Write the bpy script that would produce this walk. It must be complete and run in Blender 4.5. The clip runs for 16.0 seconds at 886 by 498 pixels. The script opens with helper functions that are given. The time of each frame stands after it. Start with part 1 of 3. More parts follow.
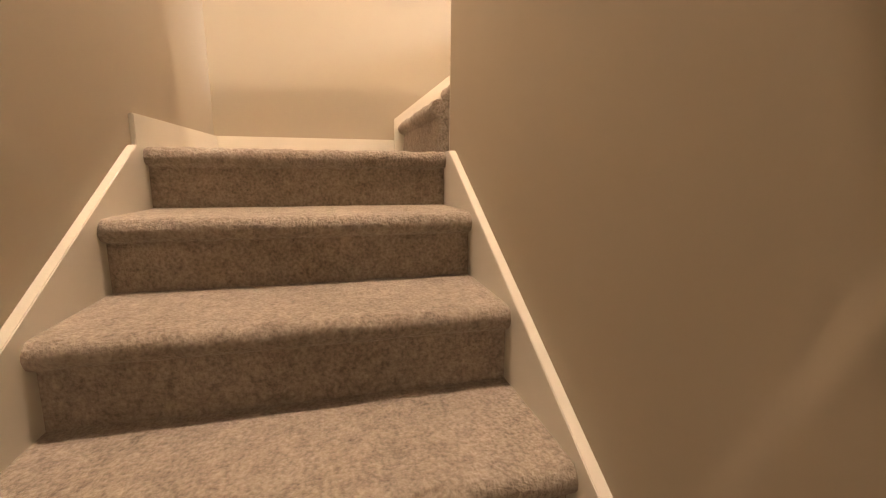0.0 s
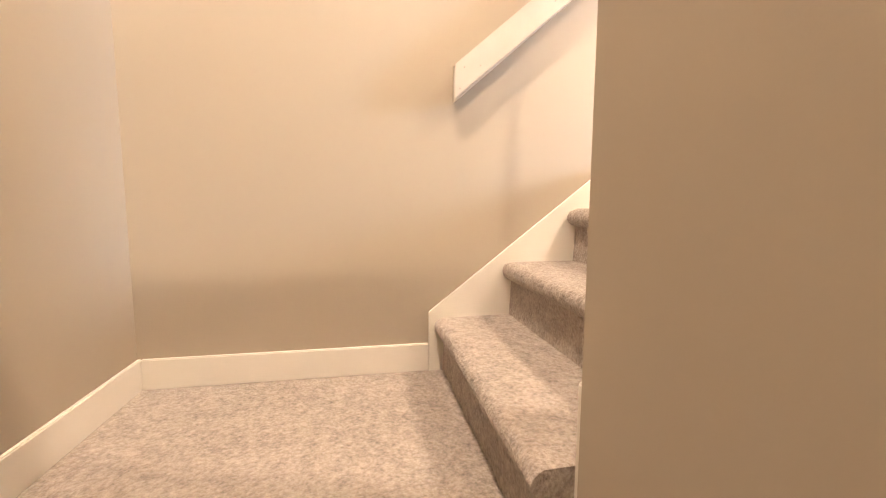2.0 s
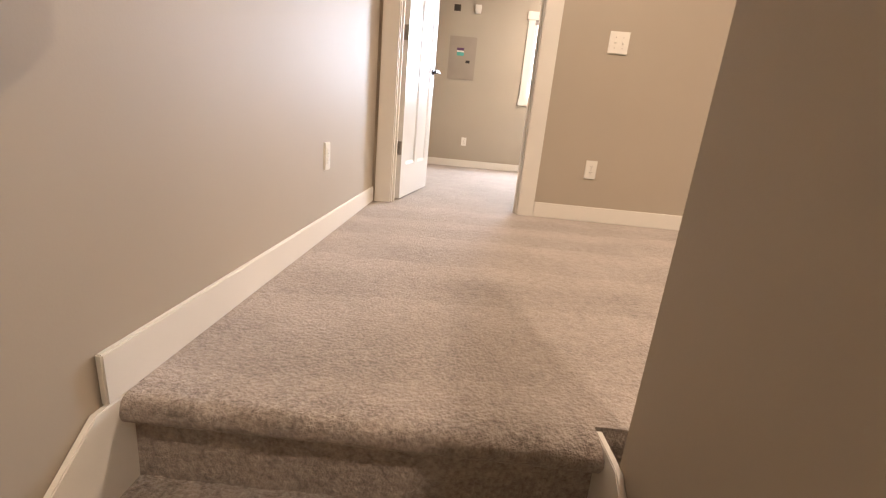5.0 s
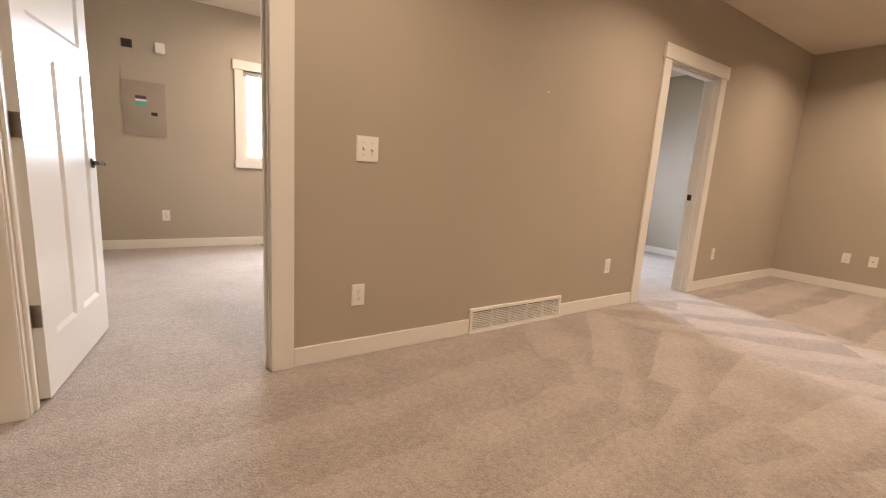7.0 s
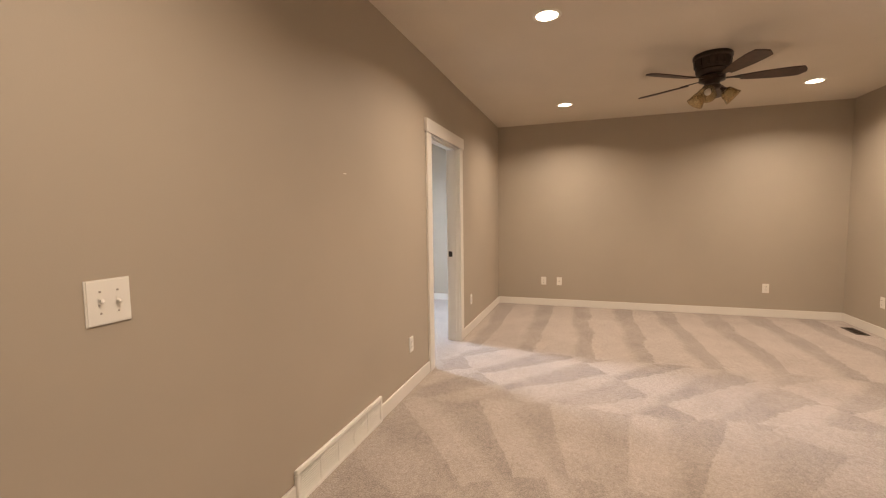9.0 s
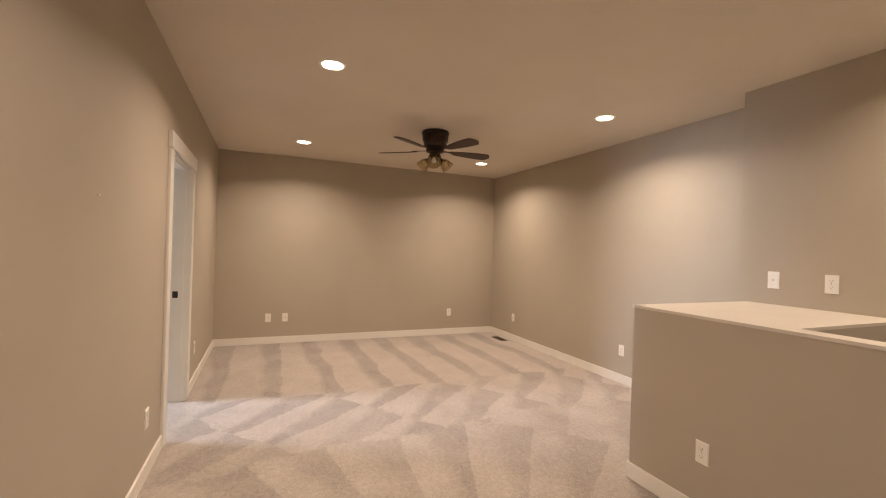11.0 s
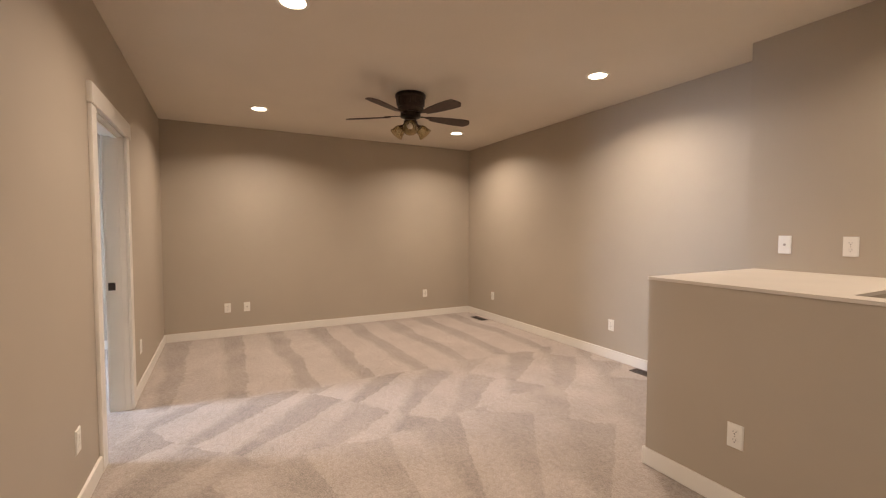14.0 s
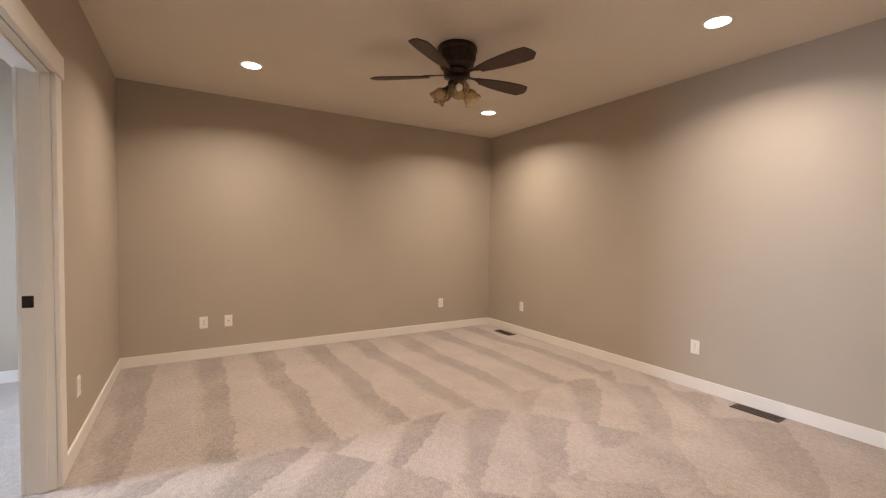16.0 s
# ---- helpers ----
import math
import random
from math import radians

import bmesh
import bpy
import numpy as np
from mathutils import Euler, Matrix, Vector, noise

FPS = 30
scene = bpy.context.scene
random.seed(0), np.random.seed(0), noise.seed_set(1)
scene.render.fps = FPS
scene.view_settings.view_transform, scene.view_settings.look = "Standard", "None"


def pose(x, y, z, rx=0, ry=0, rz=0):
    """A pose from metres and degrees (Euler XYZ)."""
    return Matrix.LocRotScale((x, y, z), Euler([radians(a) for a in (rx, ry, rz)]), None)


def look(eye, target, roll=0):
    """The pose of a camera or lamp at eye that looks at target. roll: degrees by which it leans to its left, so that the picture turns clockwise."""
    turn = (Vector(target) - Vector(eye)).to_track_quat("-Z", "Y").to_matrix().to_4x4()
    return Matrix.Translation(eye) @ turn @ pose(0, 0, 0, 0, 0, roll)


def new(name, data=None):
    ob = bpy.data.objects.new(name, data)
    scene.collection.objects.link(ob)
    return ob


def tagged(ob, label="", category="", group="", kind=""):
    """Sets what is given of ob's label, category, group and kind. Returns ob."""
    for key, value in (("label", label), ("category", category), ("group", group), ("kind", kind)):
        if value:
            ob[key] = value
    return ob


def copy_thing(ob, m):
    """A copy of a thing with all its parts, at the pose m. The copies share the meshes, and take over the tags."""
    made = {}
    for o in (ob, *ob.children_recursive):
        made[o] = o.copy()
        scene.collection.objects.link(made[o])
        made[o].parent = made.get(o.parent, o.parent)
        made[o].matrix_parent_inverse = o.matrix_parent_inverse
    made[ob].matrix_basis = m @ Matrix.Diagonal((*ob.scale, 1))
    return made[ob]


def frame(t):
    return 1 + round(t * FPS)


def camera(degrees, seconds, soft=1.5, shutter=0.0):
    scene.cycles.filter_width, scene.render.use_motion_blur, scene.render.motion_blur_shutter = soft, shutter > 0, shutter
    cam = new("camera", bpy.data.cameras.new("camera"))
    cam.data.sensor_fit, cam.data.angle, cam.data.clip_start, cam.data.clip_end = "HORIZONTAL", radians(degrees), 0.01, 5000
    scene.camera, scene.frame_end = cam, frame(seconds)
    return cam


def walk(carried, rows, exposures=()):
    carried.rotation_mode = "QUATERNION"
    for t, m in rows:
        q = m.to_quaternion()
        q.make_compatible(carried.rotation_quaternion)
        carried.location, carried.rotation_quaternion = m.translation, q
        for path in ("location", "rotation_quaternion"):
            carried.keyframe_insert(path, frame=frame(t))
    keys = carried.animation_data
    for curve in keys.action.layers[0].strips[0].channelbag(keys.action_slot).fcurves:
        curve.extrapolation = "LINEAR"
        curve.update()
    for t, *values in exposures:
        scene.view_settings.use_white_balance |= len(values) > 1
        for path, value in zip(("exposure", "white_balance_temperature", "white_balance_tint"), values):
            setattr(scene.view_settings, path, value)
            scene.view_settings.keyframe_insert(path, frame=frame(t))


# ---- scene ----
cam = camera(93.0, 16.0, soft=1.2)
PATH = [
    (0, (2.43, -3.283, -0.823), (0.525, -2.801, -1.194), 0.4),
    (0.5, (2.171, -3.277, -0.617), (0.29, -2.733, -1.025), 0.4),
    (1, (1.959, -3.229, -0.519), (0.007, -2.901, -0.803), 2.7),
    (1.5, (1.657, -3.28, -0.382), (-0.314, -3.191, -0.708), -0.9),
    (2, (1.425, -3.181, -0.175), (-0.527, -2.803, -0.389), 0.3),
    (2.5, (1.164, -3.221, -0.137), (-0.761, -2.683, -0.048), -0.1),
    (3, (0.954, -3.23, 0.05), (-0.698, -2.103, 0.002), -0.1),
    (3.5, (0.761, -3.174, 0.196), (-0.572, -1.689, 0.059), 2.9),
    (4, (0.596, -3.164, 0.293), (-0.116, -1.337, -0.099), 3.4),
    (4.2, (0.578, -3.128, 0.314), (0.053, -1.293, -0.284), 1.9),
    (6.3, (0.57, -2.224, 0.815), (1.105, -0.339, 0.388), 5.5),
    (6.5, (0.574, -2.159, 0.818), (1.181, -0.306, 0.352), 1.7),
    (7, (0.586, -2.037, 0.999), (1.684, -0.402, 0.65), 3.7),
    (7.5, (0.66, -1.874, 1.099), (2.004, -0.426, 0.79), 3.4),
    (8, (0.685, -1.641, 1.236), (2.177, -0.329, 1.013), 1.1),
    (8.5, (0.693, -1.452, 1.276), (2.408, -0.437, 1.108), 1.3),
    (9, (0.661, -1.263, 1.322), (2.548, -0.617, 1.169), -0.8),
    (9.5, (0.726, -1.006, 1.329), (2.687, -0.625, 1.231), -2.1),
    (10, (0.71, -0.82, 1.385), (2.709, -0.808, 1.443), 2.1),
    (10.2, (0.686, -0.73, 1.395), (2.674, -0.952, 1.421), 1.4),
    (12.3, (0.625, -0.568, 1.39), (2.327, -1.618, 1.367), 2.4),
    (12.5, (0.623, -0.558, 1.378), (2.311, -1.628, 1.31), 1.9),
    (13, (0.658, -0.537, 1.377), (2.325, -1.637, 1.297), 2.7),
    (13.5, (0.823, -0.586, 1.358), (2.502, -1.669, 1.285), 2.1),
    (14, (1.055, -0.615, 1.342), (2.822, -1.548, 1.253), 0.1),
    (14.5, (1.271, -0.553, 1.324), (3.018, -1.525, 1.261), -0.8),
    (15, (1.51, -0.501, 1.294), (3.21, -1.55, 1.201), -1.7),
    (15.5, (1.834, -0.586, 1.284), (3.596, -1.529, 1.216), -1.8),
    (16, (2.173, -0.567, 1.275), (3.887, -1.596, 1.204), 0.8),
]
EXPOSURES = [(0.0, 2.15, 8400, 13), (1.5, 2.2, 7450, 12), (2.5, 1.95, 7050, 12), (3.5, 1.3, 6850, 12), (4.2, 0.75, 6900, 12), (6.3, 0.16, 7200, 13), (7.1, -0.08, 7250, 13), (8.5, 0.02, 7000, 11), (12.5, -0.06, 6850, 11), (16.0, -0.08, 6450, 11)]
walk(cam, [(t, look(eye, target, roll)) for t, eye, target, roll in PATH], EXPOSURES)

# ---- light ----
world = bpy.data.worlds.new("world")
scene.world = world
world.use_nodes = True
_wn = world.node_tree
_sky = _wn.nodes.new("ShaderNodeTexSky")
_sky.sky_type, _sky.sun_disc = "NISHITA", False
_sky.sun_elevation, _sky.sun_rotation = radians(35), radians(180)
_wn.links.new(_sky.outputs[0], _wn.nodes["Background"].inputs[0])
_wn.nodes["Background"].inputs[1].default_value = 0.15

CEIL = 2.63
ROOM_FILL = [(2.1, 2.5)]  # added, unseen: warms the walls in the room with the breaker panel
DOWNLIGHTS = [(5.97, -1.0), (5.97, -3.41), (3.6, -1.0), (3.6, -3.41), (1.28, -1.0), (1.29, -3.42)]
DOWN_W, DOWN_COL = 26.0, (1.0, 0.83, 0.70)
WIN_W, WIN_COL = 125.0, (0.64, 0.765, 1.0)


def lamp(name, m, size, power, col, spread=180, shape="DISK", size_y=None):
    d = bpy.data.lights.new(name, "AREA")
    d.shape, d.size, d.energy, d.color, d.spread = shape, size, power, col, radians(spread)
    if size_y:
        d.size_y = size_y
    ob = new(name, d)
    ob.matrix_world = m
    return ob


for _x, _y in DOWNLIGHTS + ROOM_FILL:
    _dim = 1.6 if _y > 0 else (0.85 if _y > -2 else 0.68) if _x < 2 else 1.0
    lamp("downlight_and_fill_lamp", pose(_x, _y, CEIL - 0.012), 0.085, DOWN_W * _dim, DOWN_COL, spread=172 if _y > 0 else 146)
# added unseen fill lamp at the foot of the stairs, for light from the lower hall
lamp("downlight_and_fill_lamp", pose(4.1, -3.36, -0.28), 0.13, DOWN_W * 0.11, DOWN_COL, spread=170)
# daylight in the window openings of the two rooms beyond
lamp("window_daylight", pose(1.85, 3.44, 1.53, -80, 0, 0), 0.9, WIN_W * 0.95, WIN_COL, spread=150, shape="RECTANGLE", size_y=0.92)
lamp("window_daylight", pose(5.55, 3.44, 1.53, -78, 0, 0), 1.0, WIN_W * 0.70, WIN_COL, spread=84, shape="RECTANGLE", size_y=0.92)


# ---- materials ----
def mat(name, col, rough=0.5, metal=0.0, spec=0.5, noise_scale=0, amount=0.08, bump=0.0, bump_scale=0, fine=0.0):
    m = bpy.data.materials.new(name)
    m.use_nodes = True
    nt = m.node_tree
    b = nt.nodes["Principled BSDF"]
    b.inputs["Base Color"].default_value = (*col, 1)
    b.inputs["Roughness"].default_value = rough
    b.inputs["Metallic"].default_value = metal
    b.inputs["Specular IOR Level"].default_value = spec
    tc = nt.nodes.new("ShaderNodeNewGeometry")
    if noise_scale:
        n = nt.nodes.new("ShaderNodeTexNoise")
        n.inputs["Scale"].default_value = noise_scale
        n.inputs["Detail"].default_value = 6
        nt.links.new(tc.outputs["Position"], n.inputs["Vector"])
        r = nt.nodes.new("ShaderNodeValToRGB")
        r.color_ramp.elements[0].position, r.color_ramp.elements[1].position = 0.3, 0.7
        r.color_ramp.elements[0].color = (*[c * (1 - amount) for c in col], 1)
        r.color_ramp.elements[1].color = (*[min(1, c * (1 + amount)) for c in col], 1)
        nt.links.new(n.outputs["Fac"], r.inputs["Fac"])
        nt.links.new(r.outputs["Color"], b.inputs["Base Color"])
    if bump:
        n2 = nt.nodes.new("ShaderNodeTexNoise")
        n2.inputs["Scale"].default_value = bump_scale
        n2.inputs["Detail"].default_value = 4
        nt.links.new(tc.outputs["Position"], n2.inputs["Vector"])
        bp = nt.nodes.new("ShaderNodeBump")
        bp.inputs["Strength"].default_value = bump
        bp.inputs["Distance"].default_value = 0.004
        nt.links.new(n2.outputs["Fac"], bp.inputs["Height"])
        nt.links.new(bp.outputs["Normal"], b.inputs["Normal"])
    return m


def carpet_material(name, tracks):
    """Cut-pile carpet: speckled tufts, broad shading, and vacuum tracks where the pile leans one way or the other."""
    m = bpy.data.materials.new(name)
    m.use_nodes = True
    nt = m.node_tree
    N, L = nt.nodes.new, nt.links.new
    b = nt.nodes["Principled BSDF"]
    b.inputs["Roughness"].default_value = 1.0
    b.inputs["Specular IOR Level"].default_value = 0.05
    b.inputs["Sheen Weight"].default_value = 0.25
    b.inputs["Sheen Roughness"].default_value = 0.6
    geo = N("ShaderNodeNewGeometry")

    def noisy(scale, detail=4, rough=0.6):
        n = N("ShaderNodeTexNoise")
        n.inputs["Scale"].default_value, n.inputs["Detail"].default_value, n.inputs["Roughness"].default_value = scale, detail, rough
        L(geo.outputs["Position"], n.inputs["Vector"])
        return n.outputs["Fac"]

    def calc(op, a, c, clamp=False):
        n = N("ShaderNodeMath")
        n.operation, n.use_clamp = op, clamp
        for k, v in enumerate((a, c)):
            if isinstance(v, (int, float)):
                n.inputs[k].default_value = v
            else:
                L(v, n.inputs[k])
        return n.outputs[0]

    tuft, clump, broad = noisy(115, 3), noisy(34, 4, 0.7), noisy(3.2, 3)
    tone = calc("ADD", calc("MULTIPLY", calc("SUBTRACT", tuft, 0.5), 0.72 if tracks else 1.05), calc("MULTIPLY", calc("SUBTRACT", clump, 0.5), 0.62 if tracks else 0.85))
    tone = calc("ADD", tone, calc("MULTIPLY", calc("SUBTRACT", broad, 0.5), 0.34))
    if tracks:
        sep = N("ShaderNodeSeparateXYZ")
        L(geo.outputs["Position"], sep.inputs[0])
        X, Y = sep.outputs[0], sep.outputs[1]
        wob = calc("MULTIPLY", calc("SUBTRACT", noisy(1.0, 2), 0.5), 0.24)
        edge = calc("MULTIPLY", calc("SUBTRACT", noisy(16, 4), 0.5), 0.10)
        wob = calc("ADD", wob, edge)

        def bands(coord, period, duty, off=0.0, soft=7.0):
            f = calc("FRACT", calc("ADD", calc("DIVIDE", calc("ADD", coord, wob), period), off), 0)
            return calc("MULTIPLY", calc("SUBTRACT", f, duty), soft, True)

        def blend(f, a, c):
            return calc("ADD", calc("MULTIPLY", a, calc("SUBTRACT", 1.0, f)), calc("MULTIPLY", c, f))

        def strokes(lane, along, cell, soft=5.5):
            """Strokes side by side, each a wedge that widens along its length, some lying flatter than others."""
            f = calc("FRACT", lane, 0)
            duty = calc("ADD", calc("MULTIPLY", along, 0.50), 0.22)
            wedge = calc("ADD", calc("MULTIPLY", calc("SUBTRACT", f, duty), soft), 0.5, True)
            pick = N("ShaderNodeCombineXYZ")
            L(calc("FLOOR", lane, 0), pick.inputs[0])
            L(cell, pick.inputs[1])
            chance = N("ShaderNodeTexWhiteNoise")
            L(pick.outputs[0], chance.inputs["Vector"])
            return calc("ADD", calc("MULTIPLY", calc("SUBTRACT", wedge, 0.5), calc("ADD", calc("MULTIPLY", chance.outputs["Value"], 0.9), 0.35)), 0.5)

        # far zone: straight strokes along x to the end wall, the dark lanes narrowing towards the room
        narrow = calc("ADD", calc("MULTIPLY", calc("SUBTRACT", X, 4.7), 0.08), 0.20)
        far = bands(calc("MULTIPLY", Y, 1.0), 0.52, narrow, 0.54)
        # middle zone: short slanting strokes laid side by side
        row = calc("DIVIDE", calc("ADD", calc("ADD", calc("MULTIPLY", X, 0.62), calc("MULTIPLY", Y, -0.78)), wob), 0.95)
        across = calc("ADD", calc("MULTIPLY", X, 0.78), calc("MULTIPLY", Y, 0.62))
        cell = calc("FLOOR", row, 0)
        middle = strokes(calc("ADD", calc("DIVIDE", calc("ADD", across, wob), 0.42), calc("MULTIPLY", cell, 0.37)), calc("FRACT", row, 0), cell)
        # near zone: strokes fanned round the spot where someone stood
        dx, dy = calc("SUBTRACT", X, 1.75), calc("ADD", Y, 1.35)
        reach = calc("SQRT", calc("ADD", calc("MULTIPLY", dx, dx), calc("MULTIPLY", dy, dy)), 0)
        ring = calc("DIVIDE", calc("ADD", reach, wob), 1.05)
        turn = calc("ARCTAN2", dy, dx)
        ring_cell = calc("FLOOR", ring, 0)
        fan = strokes(calc("ADD", calc("ADD", calc("DIVIDE", turn, 0.27), calc("MULTIPLY", wob, 1.3)), calc("MULTIPLY", ring_cell, 0.41)), calc("FRACT", ring, 0), ring_cell, 3.5)
        # by the stairs: long soft strokes along the wall
        hall = bands(calc("ADD", Y, calc("MULTIPLY", X, -0.05)), 0.40, 0.45, 0.2, 4.0)
        z1 = calc("MULTIPLY", calc("SUBTRACT", calc("ADD", X, calc("MULTIPLY", wob, 1.2)), 4.68), 30.0, True)
        z2 = calc("MULTIPLY", calc("SUBTRACT", calc("ADD", calc("ADD", X, calc("MULTIPLY", Y, 0.10)), calc("MULTIPLY", wob, 1.6)), 3.45), 30.0, True)
        z3 = calc("MULTIPLY", calc("SUBTRACT", calc("ADD", X, calc("MULTIPLY", wob, 2.0)), 2.2), 6.0, True)
        t = blend(z1, blend(z2, blend(z3, hall, fan), middle), far)
        fade = calc("MULTIPLY", calc("ADD", noisy(0.9, 2), -0.12), 2.8, True)
        room = calc("MULTIPLY", calc("SUBTRACT", 0.0, Y), 12.0, True)
        stand = calc("ADD", calc("ADD", calc("MULTIPLY", z2, 0.3), calc("MULTIPLY", z3, 0.3)), 0.4)
        gain = calc("MULTIPLY", calc("MULTIPLY", fade, room), calc("MULTIPLY", stand, 0.215))
        tone = calc("ADD", tone, calc("MULTIPLY", calc("SUBTRACT", t, 0.5), gain))
    ramp = N("ShaderNodeValToRGB")
    e = ramp.color_ramp.elements
    e[0].position, e[0].color = 0.0, (0.10, 0.082, 0.068, 1)
    e[1].position, e[1].color = 1.0, (0.62, 0.55, 0.49, 1)
    mid = e.new(0.5)
    mid.color = (0.375, 0.315, 0.268, 1)
    L(calc("ADD", tone, 0.5, True), ramp.inputs["Fac"])
    L(ramp.outputs["Color"], b.inputs["Base Color"])
    bp = N("ShaderNodeBump")
    bp.inputs["Strength"].default_value, bp.inputs["Distance"].default_value = 0.7, 0.012
    L(calc("ADD", tuft, calc("MULTIPLY", clump, 0.8)), bp.inputs["Height"])
    L(bp.outputs["Normal"], b.inputs["Normal"])
    return m


WALL = mat("taupe_eggshell_paint", (0.415, 0.357, 0.280), rough=0.62, spec=0.55, noise_scale=1.3, amount=0.03, bump=0.05, bump_scale=150)
CEILM = mat("ceiling_flat_paint", (0.69, 0.625, 0.535), rough=0.9, spec=0.2, noise_scale=2, amount=0.02, bump=0.35, bump_scale=60)
TRIM = mat("cream_white_satin_trim", (0.76, 0.72, 0.65), rough=0.35, noise_scale=4, amount=0.02, bump=0.03, bump_scale=40)
DOORM = mat("white_door_paint", (0.74, 0.72, 0.68), rough=0.22, noise_scale=3, amount=0.015, bump=0.04, bump_scale=90)
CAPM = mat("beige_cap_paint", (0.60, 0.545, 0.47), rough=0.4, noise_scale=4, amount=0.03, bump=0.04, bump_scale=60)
RAILM = mat("worn_cream_rail_paint", (0.53, 0.48, 0.415), rough=0.45, noise_scale=9, amount=0.06, bump=0.05, bump_scale=60)
PLATE = mat("white_plastic", (0.80, 0.77, 0.70), rough=0.35)
SLOT = mat("dark_slot", (0.03, 0.025, 0.02), rough=0.7)
BRONZE = mat("dark_bronze", (0.045, 0.033, 0.026), rough=0.38, metal=0.7, noise_scale=25, amount=0.3)
NICKEL = mat("satin_nickel", (0.42, 0.38, 0.33), rough=0.32, metal=1.0, noise_scale=40, amount=0.1)
CHROME = mat("dark_polished_metal", (0.10, 0.09, 0.085), rough=0.15, metal=1.0)
BLADE = mat("dark_walnut_blade", (0.050, 0.022, 0.014), rough=0.45, noise_scale=30, amount=0.35)
PANELM = mat("grey_steel_enamel", (0.34, 0.285, 0.225), rough=0.45, noise_scale=5, amount=0.05)
BROWNV = mat("brown_vent_enamel", (0.055, 0.035, 0.022), rough=0.4, metal=0.3)
GREEN = mat("teal_label", (0.10, 0.42, 0.36), rough=0.5)
PURPLE = mat("plum_label", (0.12, 0.05, 0.12), rough=0.5)
CARPET = carpet_material("beige_cut_pile_carpet", True)
CARPET_STAIR = carpet_material("beige_cut_pile_stair_carpet", False)


def emitter(name, col, strength):
    m = bpy.data.materials.new(name)
    m.use_nodes = True
    b = m.node_tree.nodes["Principled BSDF"]
    b.inputs["Base Color"].default_value = (0.8, 0.8, 0.8, 1)
    b.inputs["Emission Color"].default_value = (*col, 1)
    b.inputs["Emission Strength"].default_value = strength
    return m


LENS = emitter("lit_lamp_lens", (1.0, 0.86, 0.66), 14.0)
SKYB = emitter("bright_sky", (0.86, 0.93, 1.0), 6.0)
GLASS = bpy.data.materials.new("window_glass")
GLASS.use_nodes = True
_g = GLASS.node_tree.nodes["Principled BSDF"]
_g.inputs["Transmission Weight"].default_value, _g.inputs["Roughness"].default_value, _g.inputs["IOR"].default_value = 1.0, 0.0, 1.1
FROST = bpy.data.materials.new("amber_frosted_glass")
FROST.use_nodes = True
_g = FROST.node_tree.nodes["Principled BSDF"]
_g.inputs["Base Color"].default_value = (0.86, 0.72, 0.46, 1)
_g.inputs["Transmission Weight"].default_value, _g.inputs["Roughness"].default_value = 0.85, 0.25


# ---- mesh helpers ----
def box(bm, x0, x1, y0, y1, z0, z1):
    return bmesh.ops.create_cube(bm, size=1, matrix=Matrix.Translation(((x0 + x1) / 2, (y0 + y1) / 2, (z0 + z1) / 2)) @ Matrix.Diagonal((x1 - x0, y1 - y0, z1 - z0, 1)))["verts"]


def boxes(*dims, bevel=0.0, seg=2):
    bm = bmesh.new()
    for d in dims:
        box(bm, *d)
    if bevel:
        bmesh.ops.bevel(bm, geom=bm.edges[:], offset=bevel, segments=seg, affect="EDGES")
    return bm


def prism(pts, axis, a, b, bevel=0.0, seg=2):
    """A closed outline in the plane across the given axis, drawn out from a to b."""
    bm = bmesh.new()

    def at(p, d):
        return {"x": (d, p[0], p[1]), "y": (p[0], d, p[1]), "z": (p[0], p[1], d)}[axis]
    lo, hi = [bm.verts.new(at(p, a)) for p in pts], [bm.verts.new(at(p, b)) for p in pts]
    bm.faces.new(lo)
    bm.faces.new(hi[::-1])
    for i in range(len(pts)):
        j = (i + 1) % len(pts)
        bm.faces.new((lo[i], hi[i], hi[j], lo[j]))
    bmesh.ops.recalc_face_normals(bm, faces=bm.faces[:])
    if bevel:
        bmesh.ops.bevel(bm, geom=bm.edges[:], offset=bevel, segments=seg, affect="EDGES")
    return bm


def lathe(profile, seg=24):
    """Revolve (radius, z) points about z."""
    bm = bmesh.new()
    rings = [[bm.verts.new((r * math.cos(2 * math.pi * k / seg), r * math.sin(2 * math.pi * k / seg), z)) for k in range(seg)] for r, z in profile]
    for a, b in zip(rings, rings[1:]):
        for k in range(seg):
            bm.faces.new((a[k], a[(k + 1) % seg], b[(k + 1) % seg], b[k]))
    for ring in (rings[0], rings[-1]):
        bm.faces.new(ring)
    bmesh.ops.recalc_face_normals(bm, faces=bm.faces[:])
    return bm


def mesh_of(name, bm, material, smooth=False):
    me = bpy.data.meshes.new(name)
    bm.to_mesh(me)
    bm.free()
    me.materials.append(material)
    if smooth:
        me.shade_smooth()
        me.set_sharp_from_angle(angle=radians(40))
    return me


def part(name, bm, material, parent=None, label="", m=None, smooth=False):
    ob = new(name, mesh_of(name, bm, material, smooth))
    if parent:
        ob.parent = parent
    if m is not None:
        ob.matrix_basis = m
    if label:
        ob["label"] = label
    return ob


def structure(name, bm, material, label, category):
    return tagged(part(name, bm, material, smooth=True), label, category, kind="structure")


def thing(name, m, label, category, group=""):
    ob = new(name)
    ob.empty_display_size = 0.05
    ob.matrix_basis = m
    return tagged(ob, label, category, group)


